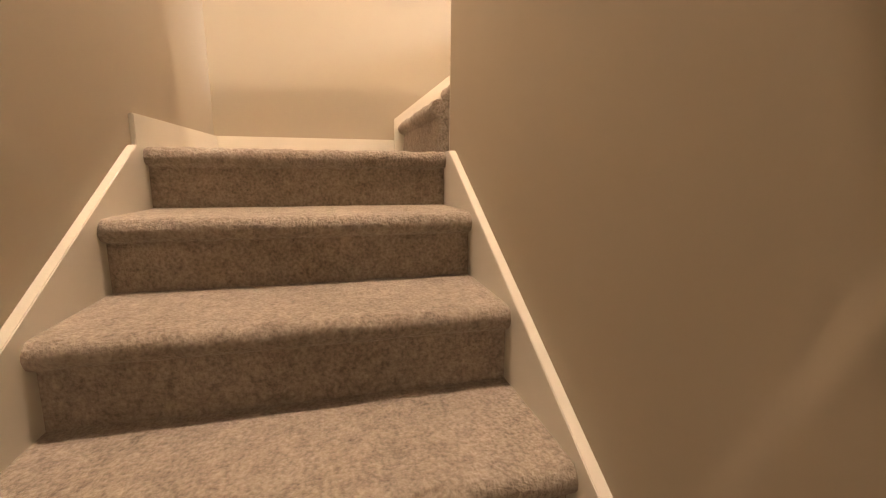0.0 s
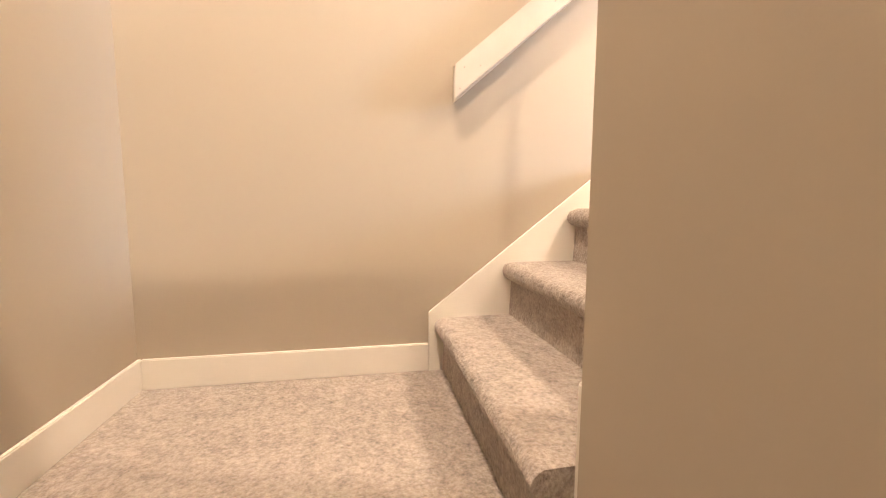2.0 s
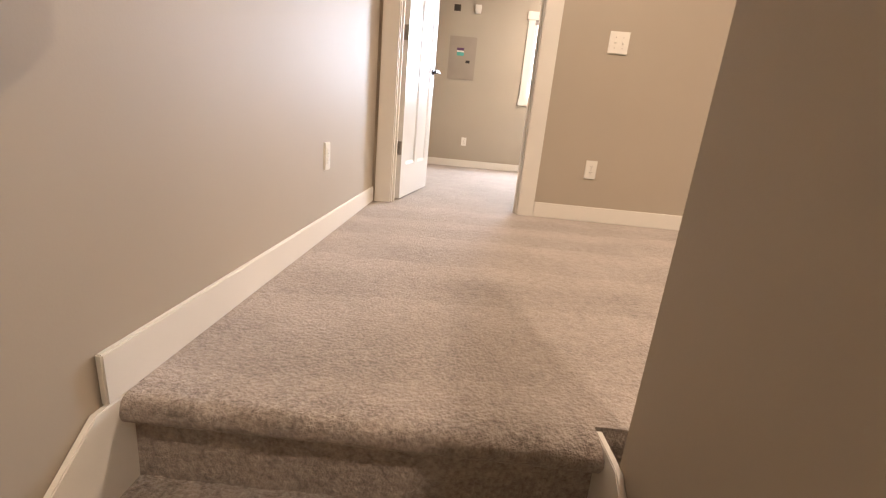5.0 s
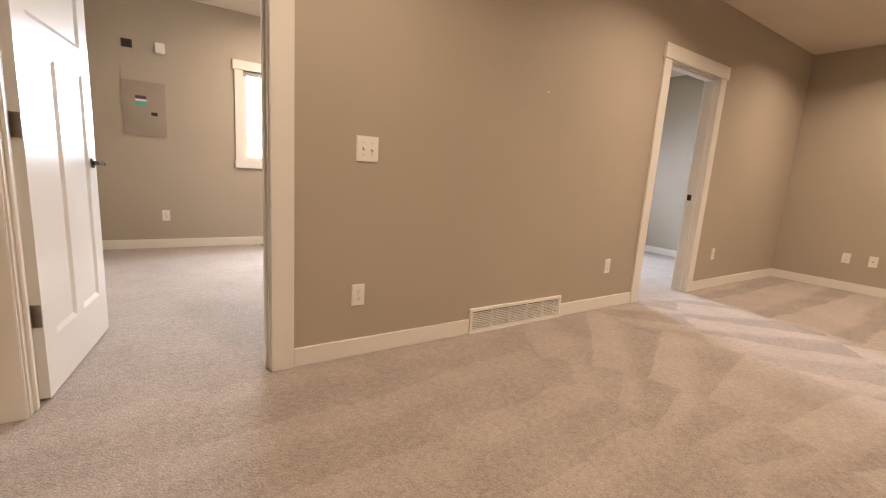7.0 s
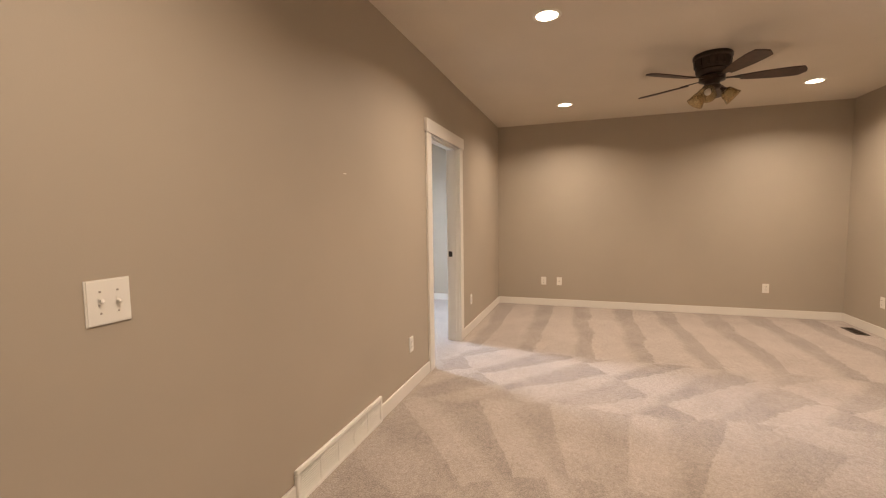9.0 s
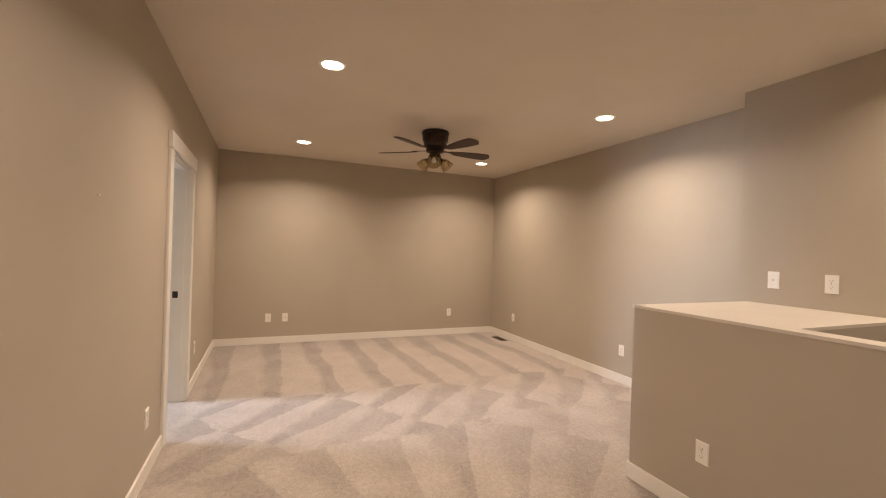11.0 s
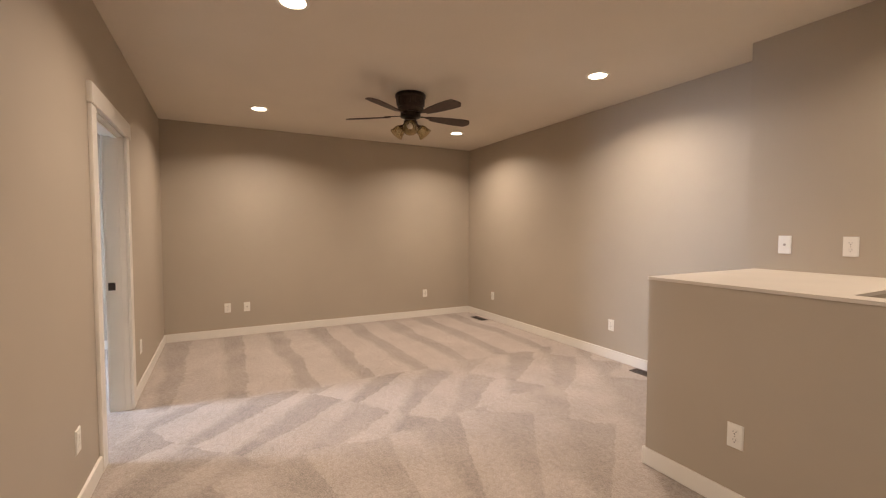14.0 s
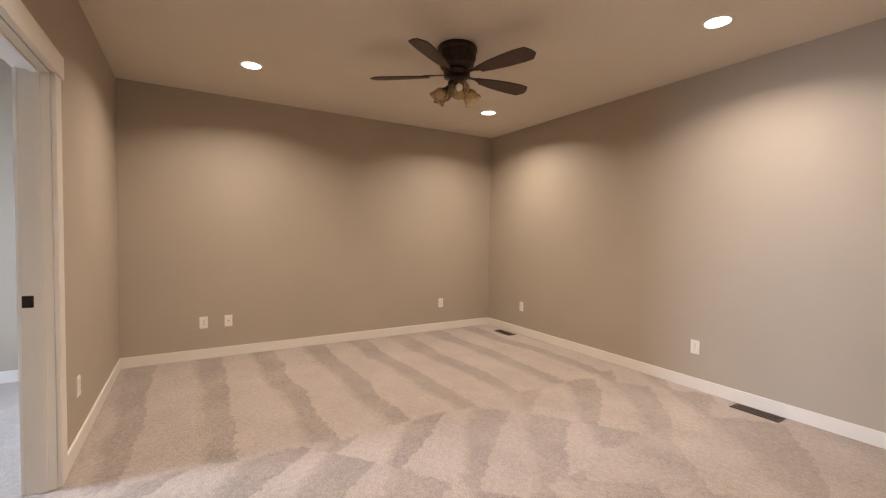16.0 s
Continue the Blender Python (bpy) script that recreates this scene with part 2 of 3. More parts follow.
# ---- structure ----
T = 0.115                 # partition thickness
TS = 0.075                # short guard wall
XB, YC, YC2 = 6.955, -4.205, -3.875
XJ = 2.67                 # where the stairwell wall steps back
XW = 0.887                # stair-side face of the short guard wall
YP0, YP1 = -2.87, -2.76  # faces of the long guard wall
XP = 2.609                # its far corner
GUARD = 1.07
YT = -2.222              # top nosing
R, G1, G2 = 0.19, 0.31, 0.242
XL = 0.95                # landing nosing
D1A, D1B, DH = 0.115, 1.0, 2.03
D2A, D2B = 4.03, 4.885
YR = 3.50                 # far wall of the rooms beyond
W1A, W1B, WZ0, WZ1 = 1.40, 2.30, 1.015, 2.02
W2A, W2B = 5.05, 6.05
LOW = -2.6

# upper floor around the stairwell, in one sheet with its edge turned down at the top step
structure("floor", boxes((0.0, XB, YT + 0.08, YR, -0.25, 0), (XW + TS, XB, YP1 - 0.02, YT + 0.08, -0.25, 0), (XP, XB, YC, YP1 - 0.02, -0.25, 0)), CARPET,
          "beige cut-pile carpet floor with vacuum tracks", "carpet floor")
structure("floor_lower", boxes((-0.1, 5.0, YC2, YP0, LOW - 0.1, LOW)), CARPET_STAIR, "beige carpet at the foot of the stairs", "carpet floor")
structure("ceiling", boxes((-T, XB + T, YC - T, YR + T, CEIL, CEIL + 0.1)), CEILM, "beige painted ceiling with light texture", "ceiling")


def wall_with_openings(name, axis, a, b, c0, c1, z0, z1, holes, label):
    """A wall along axis x (or y) from a to b, with its faces at c0 and c1. holes: (from, to, bottom, top)."""
    bm = bmesh.new()
    edge = a
    spans = []
    for h0, h1, hz0, hz1 in sorted(holes):
        spans += [(edge, h0, z0, z1), (h0, h1, hz1, z1)] + ([(h0, h1, z0, hz0)] if hz0 > z0 else [])
        edge = h1
    spans.append((edge, b, z0, z1))
    for s0, s1, q0, q1 in spans:
        if axis == "x":
            box(bm, s0, s1, c0, c1, q0, q1)
        else:
            box(bm, c0, c1, s0, s1, q0, q1)
    return structure(name, bm, WALL, label, "wall")


wall_with_openings("wall_north", "x", 0, XB, 0, T, 0, CEIL, [(D1A, D1B, 0, DH), (D2A, D2B, 0, DH)], "taupe painted long wall with two white-cased doorways")
wall_with_openings("wall_west", "y", YC2 - T, YR, -T, 0, LOW, CEIL, [], "taupe painted wall beside the carpeted stairs")
wall_with_openings("wall_east", "y", YC - T, YR, XB, XB + T, -0.25, CEIL, [], "taupe painted end wall lit by downlights")
wall_with_openings("wall_south", "x", XJ, XB, YC - T, YC, -0.25, CEIL, [], "taupe painted side wall with outlets")
structure("wall_stairwell_return", boxes((XJ - T, XJ, YC - T, YC2 - T, LOW, CEIL)), WALL, "taupe return of the stairwell wall", "wall")
structure("wall_stairwell_lower", boxes((XJ, 5.0, YC2 - T, YC2, LOW, -0.26)), WALL, "taupe wall of the lower stair flight", "wall")
structure("wall_stairwell", boxes((0, XJ, YC2 - T, YC2, LOW, CEIL)), WALL,
          "taupe painted stairwell wall that stands forward", "wall")
structure("wall_stair_foot", boxes((5.0, 5.1, YC2 - T, YP1, LOW, -0.26)), WALL, "taupe wall at the foot of the stairs", "wall")
wall_with_openings("wall_room_far", "x", 0, XB, YR, YR + T, 0, CEIL, [(W1A, W1B, WZ0, WZ1), (W2A, W2B, WZ0, WZ1)], "taupe outer wall with daylit windows")
wall_with_openings("wall_room_partition", "y", T, YR, 2.7, 2.7 + T, 0, CEIL, [], "taupe partition between the two rooms")
# guard walls round the stairwell, with the boxed-in shelf over the lower flight
structure("guard_wall", boxes((XW, XP, YP0, YP1, LOW, GUARD - 0.004), (XP, 5.0, YP0, YP1 , LOW, -0.26)), WALL,
          "taupe half wall guarding the stairwell", "half wall")
structure("guard_wall_short", boxes((XW, XW + TS, YP1, YT - 0.012, LOW, GUARD - 0.004)), WALL, "taupe half wall beside the upper stair flight", "half wall")
structure("stair_bulkhead", prism([(1.775, GUARD - 0.004), (1.775, 0.78), (XP, 0.12), (XP, GUARD - 0.004)], "y", YC2, YP0), WALL, "taupe boxed bulkhead above the lower stair flight", "bulkhead")
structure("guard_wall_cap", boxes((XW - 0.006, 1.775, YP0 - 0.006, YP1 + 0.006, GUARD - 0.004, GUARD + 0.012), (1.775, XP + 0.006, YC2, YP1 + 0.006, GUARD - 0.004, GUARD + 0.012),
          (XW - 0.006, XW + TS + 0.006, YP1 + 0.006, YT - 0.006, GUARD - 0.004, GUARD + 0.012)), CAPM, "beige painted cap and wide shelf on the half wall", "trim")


# ---- trim ----
BH, BT = 0.098, 0.014


def baseboard(x0, y0, x1, y1, nx, ny, z=0.0, h=BH):
    """A board along the wall line from (x0, y0) to (x1, y1), standing out along (nx, ny)."""
    bm = bmesh.new()
    box(bm, min(x0, x1) + min(0, nx) * BT, max(x0, x1) + max(0, nx) * BT, min(y0, y1) + min(0, ny) * BT, max(y0, y1) + max(0, ny) * BT, z, z + h)
    bmesh.ops.bevel(bm, geom=bm.edges[:], offset=0.003, segments=2, affect="EDGES")
    return structure("baseboard", bm, TRIM, "cream white painted baseboard along the carpet", "baseboard")


CW, CT = 0.105, 0.018      # side casing
baseboard(D1B + CW - 0.010, 0, 2.183, 0, 0, -1)
baseboard(3.037, 0, D2A - CW + 0.010, 0, 0, -1)
baseboard(D2B + CW - 0.010, 0, XB, 0, 0, -1)
baseboard(XB, YC + BT, XB, -BT, -1, 0)
baseboard(XJ, YC, XB, YC, 0, 1)
baseboard(XW + T + 0.01, YP1, XP + BT, YP1, 0, 1)
baseboard(XP, YC + BT, XP, YP1, 1, 0)
baseboard(0, YT - 0.005, 0, -0.02, 1, 0)
baseboard(0, YR, 2.7, YR, 0, -1)
baseboard(2.7 + T, YR, XB, YR, 0, -1)
baseboard(XB, T, XB, YR - BT, -1, 0)
baseboard(0, YC2 + BT, 0, YT - 3 * G2 - 0.010, 1, 0, -4 * R)
baseboard(0, YC2, XL - 0.01, YC2, 0, 1, -4 * R)


def door_casing(name, a, b, label):
    """Craftsman casing: jamb, stops, two flat legs and a thicker head that overhangs."""
    root = thing(name, pose(0, 0, 0), label, "door frame")
    root["kind"] = "structure"
    for face, s in ((0, -1), (T, 1)):
        y0, y1 = sorted((face, face + s * CT))
        part("casing", boxes((max(a - CW + 0.012, 0.004), a + 0.012, y0, y1, 0, DH - 0.012), bevel=0.003), TRIM, root)
        part("casing", boxes((b - 0.012, b + CW - 0.012, y0, y1, 0, DH - 0.012), bevel=0.003), TRIM, root)
        y0, y1 = sorted((face, face + s * 0.027))
        part("head_casing", boxes((max(a - CW - 0.006, 0.002), b + CW + 0.006, y0, y1, DH - 0.0115, DH + 0.10), bevel=0.003), TRIM, root)
    e = 0.001
    part("jamb", boxes((a - 0.004, a + 0.018, e, T - e, 0, DH)), TRIM, root)
    part("jamb", boxes((b - 0.018, b + 0.004, e, T - e, 0, DH)), TRIM, root)
    part("head_jamb", boxes((a + 0.018, b - 0.018, e, T - e, DH - 0.018, DH + 0.004)), TRIM, root)
    part("door_stop", boxes((b - 0.03, b - 0.018, 0.035, 0.07, 0, DH - 0.018), bevel=0.002), TRIM, root)
    part("door_stop", boxes((a + 0.018, a + 0.03, 0.035, 0.07, 0, DH - 0.018), bevel=0.002), TRIM, root)
    part("door_stop", boxes((a + 0.03, b - 0.03, 0.035, 0.07, DH - 0.03, DH - 0.018), bevel=0.002), TRIM, root)
    return root


frame_a = door_casing("door_frame_1", D1A, D1B, "cream white door casing with a flat head")
frame_b = door_casing("door_frame_2", D2A, D2B, "cream white door casing of an open doorway")
part("strike_plate", boxes((D2B - 0.0205, D2B - 0.0175, 0.072, 0.114, 0.90, 0.957), bevel=0.001), BRONZE, frame_b, "dark bronze strike plate")
part("strike_plate", boxes((D1B - 0.0205, D1B - 0.0175, 0.072, 0.114, 0.90, 0.957), bevel=0.001), NICKEL, frame_a)


def window(name, a, b, label):
    root = thing(name, pose(0, 0, 0), label, "window")
    root["kind"] = "structure"
    y0, y1 = YR - 0.018, YR
    part("casing", boxes((a - 0.09, a, y0, y1, WZ0, WZ1), bevel=0.003), TRIM, root)
    part("casing", boxes((b, b + 0.09, y0, y1, WZ0, WZ1), bevel=0.003), TRIM, root)
    part("head_casing", boxes((a - 0.11, b + 0.11, YR - 0.027, y1, WZ1, WZ1 + 0.10), bevel=0.003), TRIM, root)
    part("window_sill", boxes((a - 0.10, b + 0.10, YR - 0.027, y1, WZ0 - 0.09, WZ0), bevel=0.003), TRIM, root)
    f = part("window_frame", boxes((a, a + 0.04, YR + 0.03, YR + 0.08, WZ0, WZ1), (b - 0.04, b, YR + 0.03, YR + 0.08, WZ0, WZ1), (a + 0.04, b - 0.04, YR + 0.03, YR + 0.08, WZ0, WZ0 + 0.04), (a + 0.04, b - 0.04, YR + 0.03, YR + 0.08, WZ1 - 0.04, WZ1)), PLATE, root)
    p = part("pane", boxes((a + 0.04, b - 0.04, YR + 0.052, YR + 0.056, WZ0 + 0.04, WZ1 - 0.04)), GLASS, root)
    p.visible_shadow = False
    part("blind_headrail", boxes((a + 0.002, b - 0.002, YR + 0.005, YR + 0.03, WZ1 - 0.05, WZ1 - 0.004), bevel=0.003), NICKEL, root, "raised grey blind headrail")


window("window_1", W1A, W1B, "white-cased window with a raised blind")
window("window_2", W2A, W2B, "white-cased window bright with daylight")
tagged(part("backdrop", boxes((-4, 12, YR + 3.0, YR + 3.05, -2, 6)), SKYB), "plain bright overcast sky outside the windows", "sky", kind="structure")


# ---- stairs ----
def stair_step(axis, edge, lo, hi, z, depth, label):
    """One carpeted step: a rounded nosing that overhangs a riser. It climbs towards lower x (axis x) or higher y (axis y)."""
    pts = [(depth, z)]
    r = 0.030
    pts += [(0.012 + r - r * math.sin(a), z - r + r * math.cos(a)) for a in [k * math.pi / 8 for k in range(0, 9)]]
    pts += [(0.046, z - 2 * r - 0.004), (0.042, z - R - 0.006), (depth, z - R - 0.006)]
    if axis == "y":
        bm = prism([(edge + p, q) for p, q in pts], "x", lo, hi)
    else:
        bm = prism([(edge - p, q) for p, q in pts], "y", lo, hi)
    bmesh.ops.subdivide_edges(bm, edges=[e for e in bm.edges if e.calc_length() > 0.5], cuts=int((hi - lo) / 0.02), use_grid_fill=False)
    for v in bm.verts:
        if abs(abs((v.co.y if axis == "y" else v.co.x) - edge) - depth) < 0.002:
            continue
        n = noise.noise(v.co * 23) * 0.005 + noise.noise(v.co * 70) * 0.003
        v.co.z += n
        if axis == "y":
            v.co.y -= n
        else:
            v.co.x += n
    ob = part("stair_step", bm, CARPET_STAIR, smooth=True)
    return tagged(ob, label, "stair step", "carpeted stairs", kind="structure")


SK = 0.014
SK1 = 0.026
# upper flight: three treads and the top nosing
for i in range(4):
    stair_step("y", YT - G2 * i, SK if i < 3 else 0.002, XW - SK - 0.001, -R * i, G2 + 0.05 if i else 0.08, "beige carpeted stair step with rounded nosing")
# landing and lower flight
for i in range(9):
    stair_step("x", XL + G1 * i, YC2 + SK1, YP0 - SK1, -R * (4 + i), G1 + 0.05 if i else 0.1, "beige carpeted stair step with rounded nosing")
structure("landing", boxes((0, XL - 0.1, YC2, YT - 3 * G2 + 0.06, -4 * R - 0.2, -4 * R)), CARPET_STAIR, "beige carpeted stair landing", "stair landing")


def skirt(name, pts, axis, a, b):
    return structure(name, prism(pts, axis, a, b, bevel=0.002), TRIM, "cream white skirt board along the carpeted stairs", "skirt board")


# upper flight skirts run from the landing to the top
y_low = YT - 3 * G2 - 0.02
skirt("stair_skirt", [(YP0 + 0.002, -2.6 * R + 0.055), (YT - 0.03, 0.0), (YT + 0.004, 0.0), (YT + 0.075, -0.004), (YT + 0.075, -1.1), (YP0 + 0.002, -1.1)], "x", XW - SK, XW - 0.001)
skirt("stair_skirt", [(y_low + 0.012, -3 * R + 0.02), (YT - 0.03, 0.0), (YT + 0.004, 0.0), (YT + 0.075, -0.004), (YT + 0.075, -1.1), (y_low + 0.012, -1.1)], "x", 0.001, SK)
x_end = XL + 8 * G1
for a, b in ((YC2 + 0.001, YC2 + SK1), (YP0 - SK1, YP0 - 0.001)):
    skirt("stair_skirt", [(XL - 0.1, -4 * R - 0.002), (XL + 0.02, -4 * R + 0.003), (XL + 0.045, -4 * R - 0.01), (x_end, -12 * R + 0.03), (x_end, -13 * R), (XL - 0.1, -6.5 * R)], "y", a, b)

# ---- things ----
rail = thing("handrail", pose(0, -2.884, 0.211), "white painted flat board handrail with screws on blocks", "handrail")
_sl = 0.86
_len = 0.61
part("rail_board", prism([(0, -0.053), (0, 0.053), (_len, 0.053 + _sl * _len), (_len, -0.053 + _sl * _len)], "x", 0.048, 0.070, bevel=0.002), RAILM, rail)
part("backing_block", prism([(0.012, -0.05), (0.012, 0.005), (_len - 0.02, _sl * (_len - 0.02)), (_len - 0.02, -0.05 + _sl * (_len - 0.02))], "x", 0.0, 0.0475), RAILM, rail)
for _y, _z in ((0.032, 0.047), (0.085, 0.055), (0.335, 0.274), (0.555, 0.465), (0.018, -0.02)):
    part("screw", lathe([(0.0028, 0), (0.0028, 0.0006), (0.0018, 0.0008)], 10), NICKEL, rail, m=pose(0.070, _y, _z, 0, 90, 0))


def panel_door():
    """A three-panel door: one wide panel above two tall ones, standing open at a right angle."""
    W, Hh, TH = 0.805, 2.005, 0.035
    root = thing("door", pose(D1A + 0.022, T - 0.002, 0.012, 0, 0, 81.5), "white painted three-panel door standing open", "door")
    st, rc = 0.115, 0.009
    zb, zm0, zm1 = 0.23, 1.36, 1.47
    mid0, mid1 = W / 2 - 0.045, W / 2 + 0.045
    part("stile", boxes((0, st, -TH, 0, 0, Hh)), DOORM, root)
    part("stile", boxes((W - st, W, -TH, 0, 0, Hh)), DOORM, root)
    for z0, z1 in ((0, zb), (zm0, zm1), (Hh - st, Hh)):
        part("rail", boxes((st, W - st, -TH, 0, z0, z1)), DOORM, root)
    part("mullion", boxes((mid0, mid1, -TH, 0, zb, zm0)), DOORM, root)
    for x0, x1, z0, z1 in ((st, mid0, zb, zm0), (mid1, W - st, zb, zm0), (st, W - st, zm1, Hh - st)):
        bm = bmesh.new()
        for y0, y1 in ((-TH, -TH + rc), (0, -rc)):
            o = [bm.verts.new((x, y0, z)) for x, z in ((x0, z0), (x1, z0), (x1, z1), (x0, z1))]
            c = 0.022
            n = [bm.verts.new((x, y1, z)) for x, z in ((x0 + c, z0 + c), (x1 - c, z0 + c), (x1 - c, z1 - c), (x0 + c, z1 - c))]
            for k in range(4):
                bm.faces.new((o[k], o[(k + 1) % 4], n[(k + 1) % 4], n[k]))
            bm.faces.new(n)
        bmesh.ops.recalc_face_normals(bm, faces=bm.faces[:])
        part("door_panel", bm, DOORM, root)
    for s, y in ((-1, -TH), (1, 0.0)):
        h = part("door_handle", lathe([(0.027, 0), (0.027, 0.007), (0.012, 0.012), (0.010, 0.05), (0.012, 0.056)], 20), CHROME, root, "dark polished lever handle", pose(W - 0.065, y, 0.93, -90 * s, 0, 0), True)
        part("lever", boxes((-0.105, 0.008, -0.009, 0.009, 0.042, 0.058), bevel=0.005), CHROME, h)
    part("latch_plate", boxes((W - 0.0005, W + 0.001, -0.030, -0.006, 0.90, 0.96)), NICKEL, root)
    for z in (0.30, 1.02, 1.78):
        hg = part("hinge", boxes((-0.002, 0.0, -TH + 0.002, -0.002, z, z + 0.09)), NICKEL, root, "satin nickel hinge")
        part("hinge_knuckle", lathe([(0.007, z), (0.007, z + 0.09)], 12), NICKEL, hg, m=pose(-0.006, 0.004, 0))
        part("hinge_leaf", boxes((-0.034, -0.0035, -0.004, -0.002, z, z + 0.09)), NICKEL, hg, m=pose(-0.005, -0.001, 0))
    return root


panel_door()


# ---- electrical plates; each is modelled facing +y and turned onto its wall ----
def plate_base(name, w, h, m, label, group=""):
    root = thing(name, m, label, {"outlet": "wall outlet", "light_switch": "light switch", "cable_plate": "wall plate"}[name], group)
    bm = boxes((-w / 2, w / 2, 0.0, 0.006, -h / 2, h / 2))
    bmesh.ops.bevel(bm, geom=[e for e in bm.edges if min(v.co.y for v in e.verts) > 0.005], offset=0.004, segments=2, affect="EDGES")
    part("cover_plate", bm, PLATE, root)
    return root


def outlet(m, label="white duplex outlet on taupe wall"):
    root = plate_base("outlet", 0.072, 0.117, m, label, "duplex outlets")
    for dz in (0.02, -0.02):
        f = part("receptacle", prism([(0.0165 * math.cos(a), dz + max(-0.0135, min(0.0135, 0.0165 * math.sin(a)))) for a in [k * math.pi / 10 for k in range(20)]], "y", 0.0055, 0.0085), PLATE, root)
        part("slot", boxes((-0.0075, -0.0055, 0.0083, 0.0089, dz, dz + 0.008)), SLOT, f)
        part("slot", boxes((0.0055, 0.0075, 0.0083, 0.0089, dz, dz + 0.0065)), SLOT, f)
        part("ground_hole", lathe([(0.0026, 0), (0.0026, 0.0006)], 10), SLOT, f, m=pose(0, 0.0083, dz - 0.007, -90, 0, 0))
    part("screw", lathe([(0.003, 0), (0.003, 0.001)], 10), NICKEL, root, m=pose(0, 0.006, 0, -90, 0, 0))
    return root


def toggle_plate(m, gangs, label, h=0.122):
    w = 0.072 + 0.046 * (gangs - 1)
    root = plate_base("light_switch", w, h, m, label)
    for g in range(gangs):
        x = (g - (gangs - 1) / 2) * 0.046
        part("toggle_frame", boxes((x - 0.006, x + 0.006, 0.0055, 0.0075, -0.0125, 0.0125), bevel=0.001), PLATE, root)
        part("toggle", boxes((-0.0045, 0.0045, 0, 0.014, -0.005, 0.005), bevel=0.0015), PLATE, root, m=pose(x, 0.006, 0.0, 28 if g else -28, 0, 0))
        for dz in (0.03, -0.03):
            part("screw", lathe([(0.003, 0), (0.003, 0.001)], 10), NICKEL, root, m=pose(x, 0.006, dz, -90, 0, 0))
    return root


def cable_plate(m, label):
    root = plate_base("cable_plate", 0.072, 0.117, m, label)
    part("jack", lathe([(0.008, 0), (0.008, 0.002), (0.0045, 0.002), (0.0045, 0.009)], 12), NICKEL, root, m=pose(0, 0.0055, 0, -90, 0, 0))
    return root


FN, FS, FW, FE = 180, 0, -90, 90     # turn onto a wall at the +y, -y, -x, +x side


def on(x, y, z, turn):
    return pose(x, y, z, 0, 0, turn)


toggle_plate(on(1.455, -0.0005, 1.10, FN), 2, "white double toggle light switch by the doorway", 0.126)
o1 = outlet(on(1.427, -0.0005, 0.34, FN))
for m in (on(3.564, -0.0005, 0.352, FN), on(5.33, -0.0005, 0.362, FN), on(XB - 0.0005, -0.672, 0.362, FE), on(XB - 0.0005, -3.412, 0.362, FE),
          on(6.253, YC + 0.0005, 0.36, FS), on(4.084, YC + 0.0005, 0.355, FS), on(2.136, YP1 + 0.0005, 0.367, FS), on(0.0005, -1.0, 0.352, FW), on(0.60, YR - 0.0005, 0.36, FN)):
    copy_thing(o1, m)
cable_plate(on(XB - 0.0005, -0.893, 0.362, FE), "white cable jack plate beside an outlet")
cable_plate(on(2.441, YC2 + 0.0005, 1.252, FS), "white cable jack plate above the shelf")
copy_thing(o1, on(2.114, YC2 + 0.0005, 1.25, FS))["label"] = "white duplex outlet above the half-wall shelf"

# return-air grille in the long wall
grille = thing("return_grille", pose(2.61, -0.0005, -0.006, 0, 0, 180), "white louvred return-air grille above the carpet", "air grille")
_w, _h = 0.85, 0.172
part("frame", boxes((-_w / 2, _w / 2, 0, 0.020, 0, 0.024), (-_w / 2, _w / 2, 0, 0.020, _h - 0.022, _h), (-_w / 2, -_w / 2 + 0.024, 0, 0.020, 0.024, _h - 0.022), (_w / 2 - 0.024, _w / 2, 0, 0.020, 0.024, _h - 0.022), bevel=0.003), PLATE, grille)
part("backing", boxes((-_w / 2 + 0.02, _w / 2 - 0.02, 0.0005, 0.0015, 0.02, _h - 0.02)), SLOT, grille)
for k in range(4):
    _x = -_w / 2 + 0.026 + (_w - 0.052) * (k + 1) / 5
    part("divider", boxes((_x - 0.004, _x + 0.004, 0.002, 0.016, 0.024, _h - 0.024)), PLATE, grille)
_slat = mesh_of("slat", boxes((-_w / 2 + 0.026, _w / 2 - 0.026, -0.0035, 0.0035, -0.0030, 0.0030)), PLATE)
for k in range(10):
    s = new("slat", _slat)
    s.parent = grille
    s.matrix_basis = pose(0, 0.0115, 0.030 + k * 0.0121, -14, 0, 0)


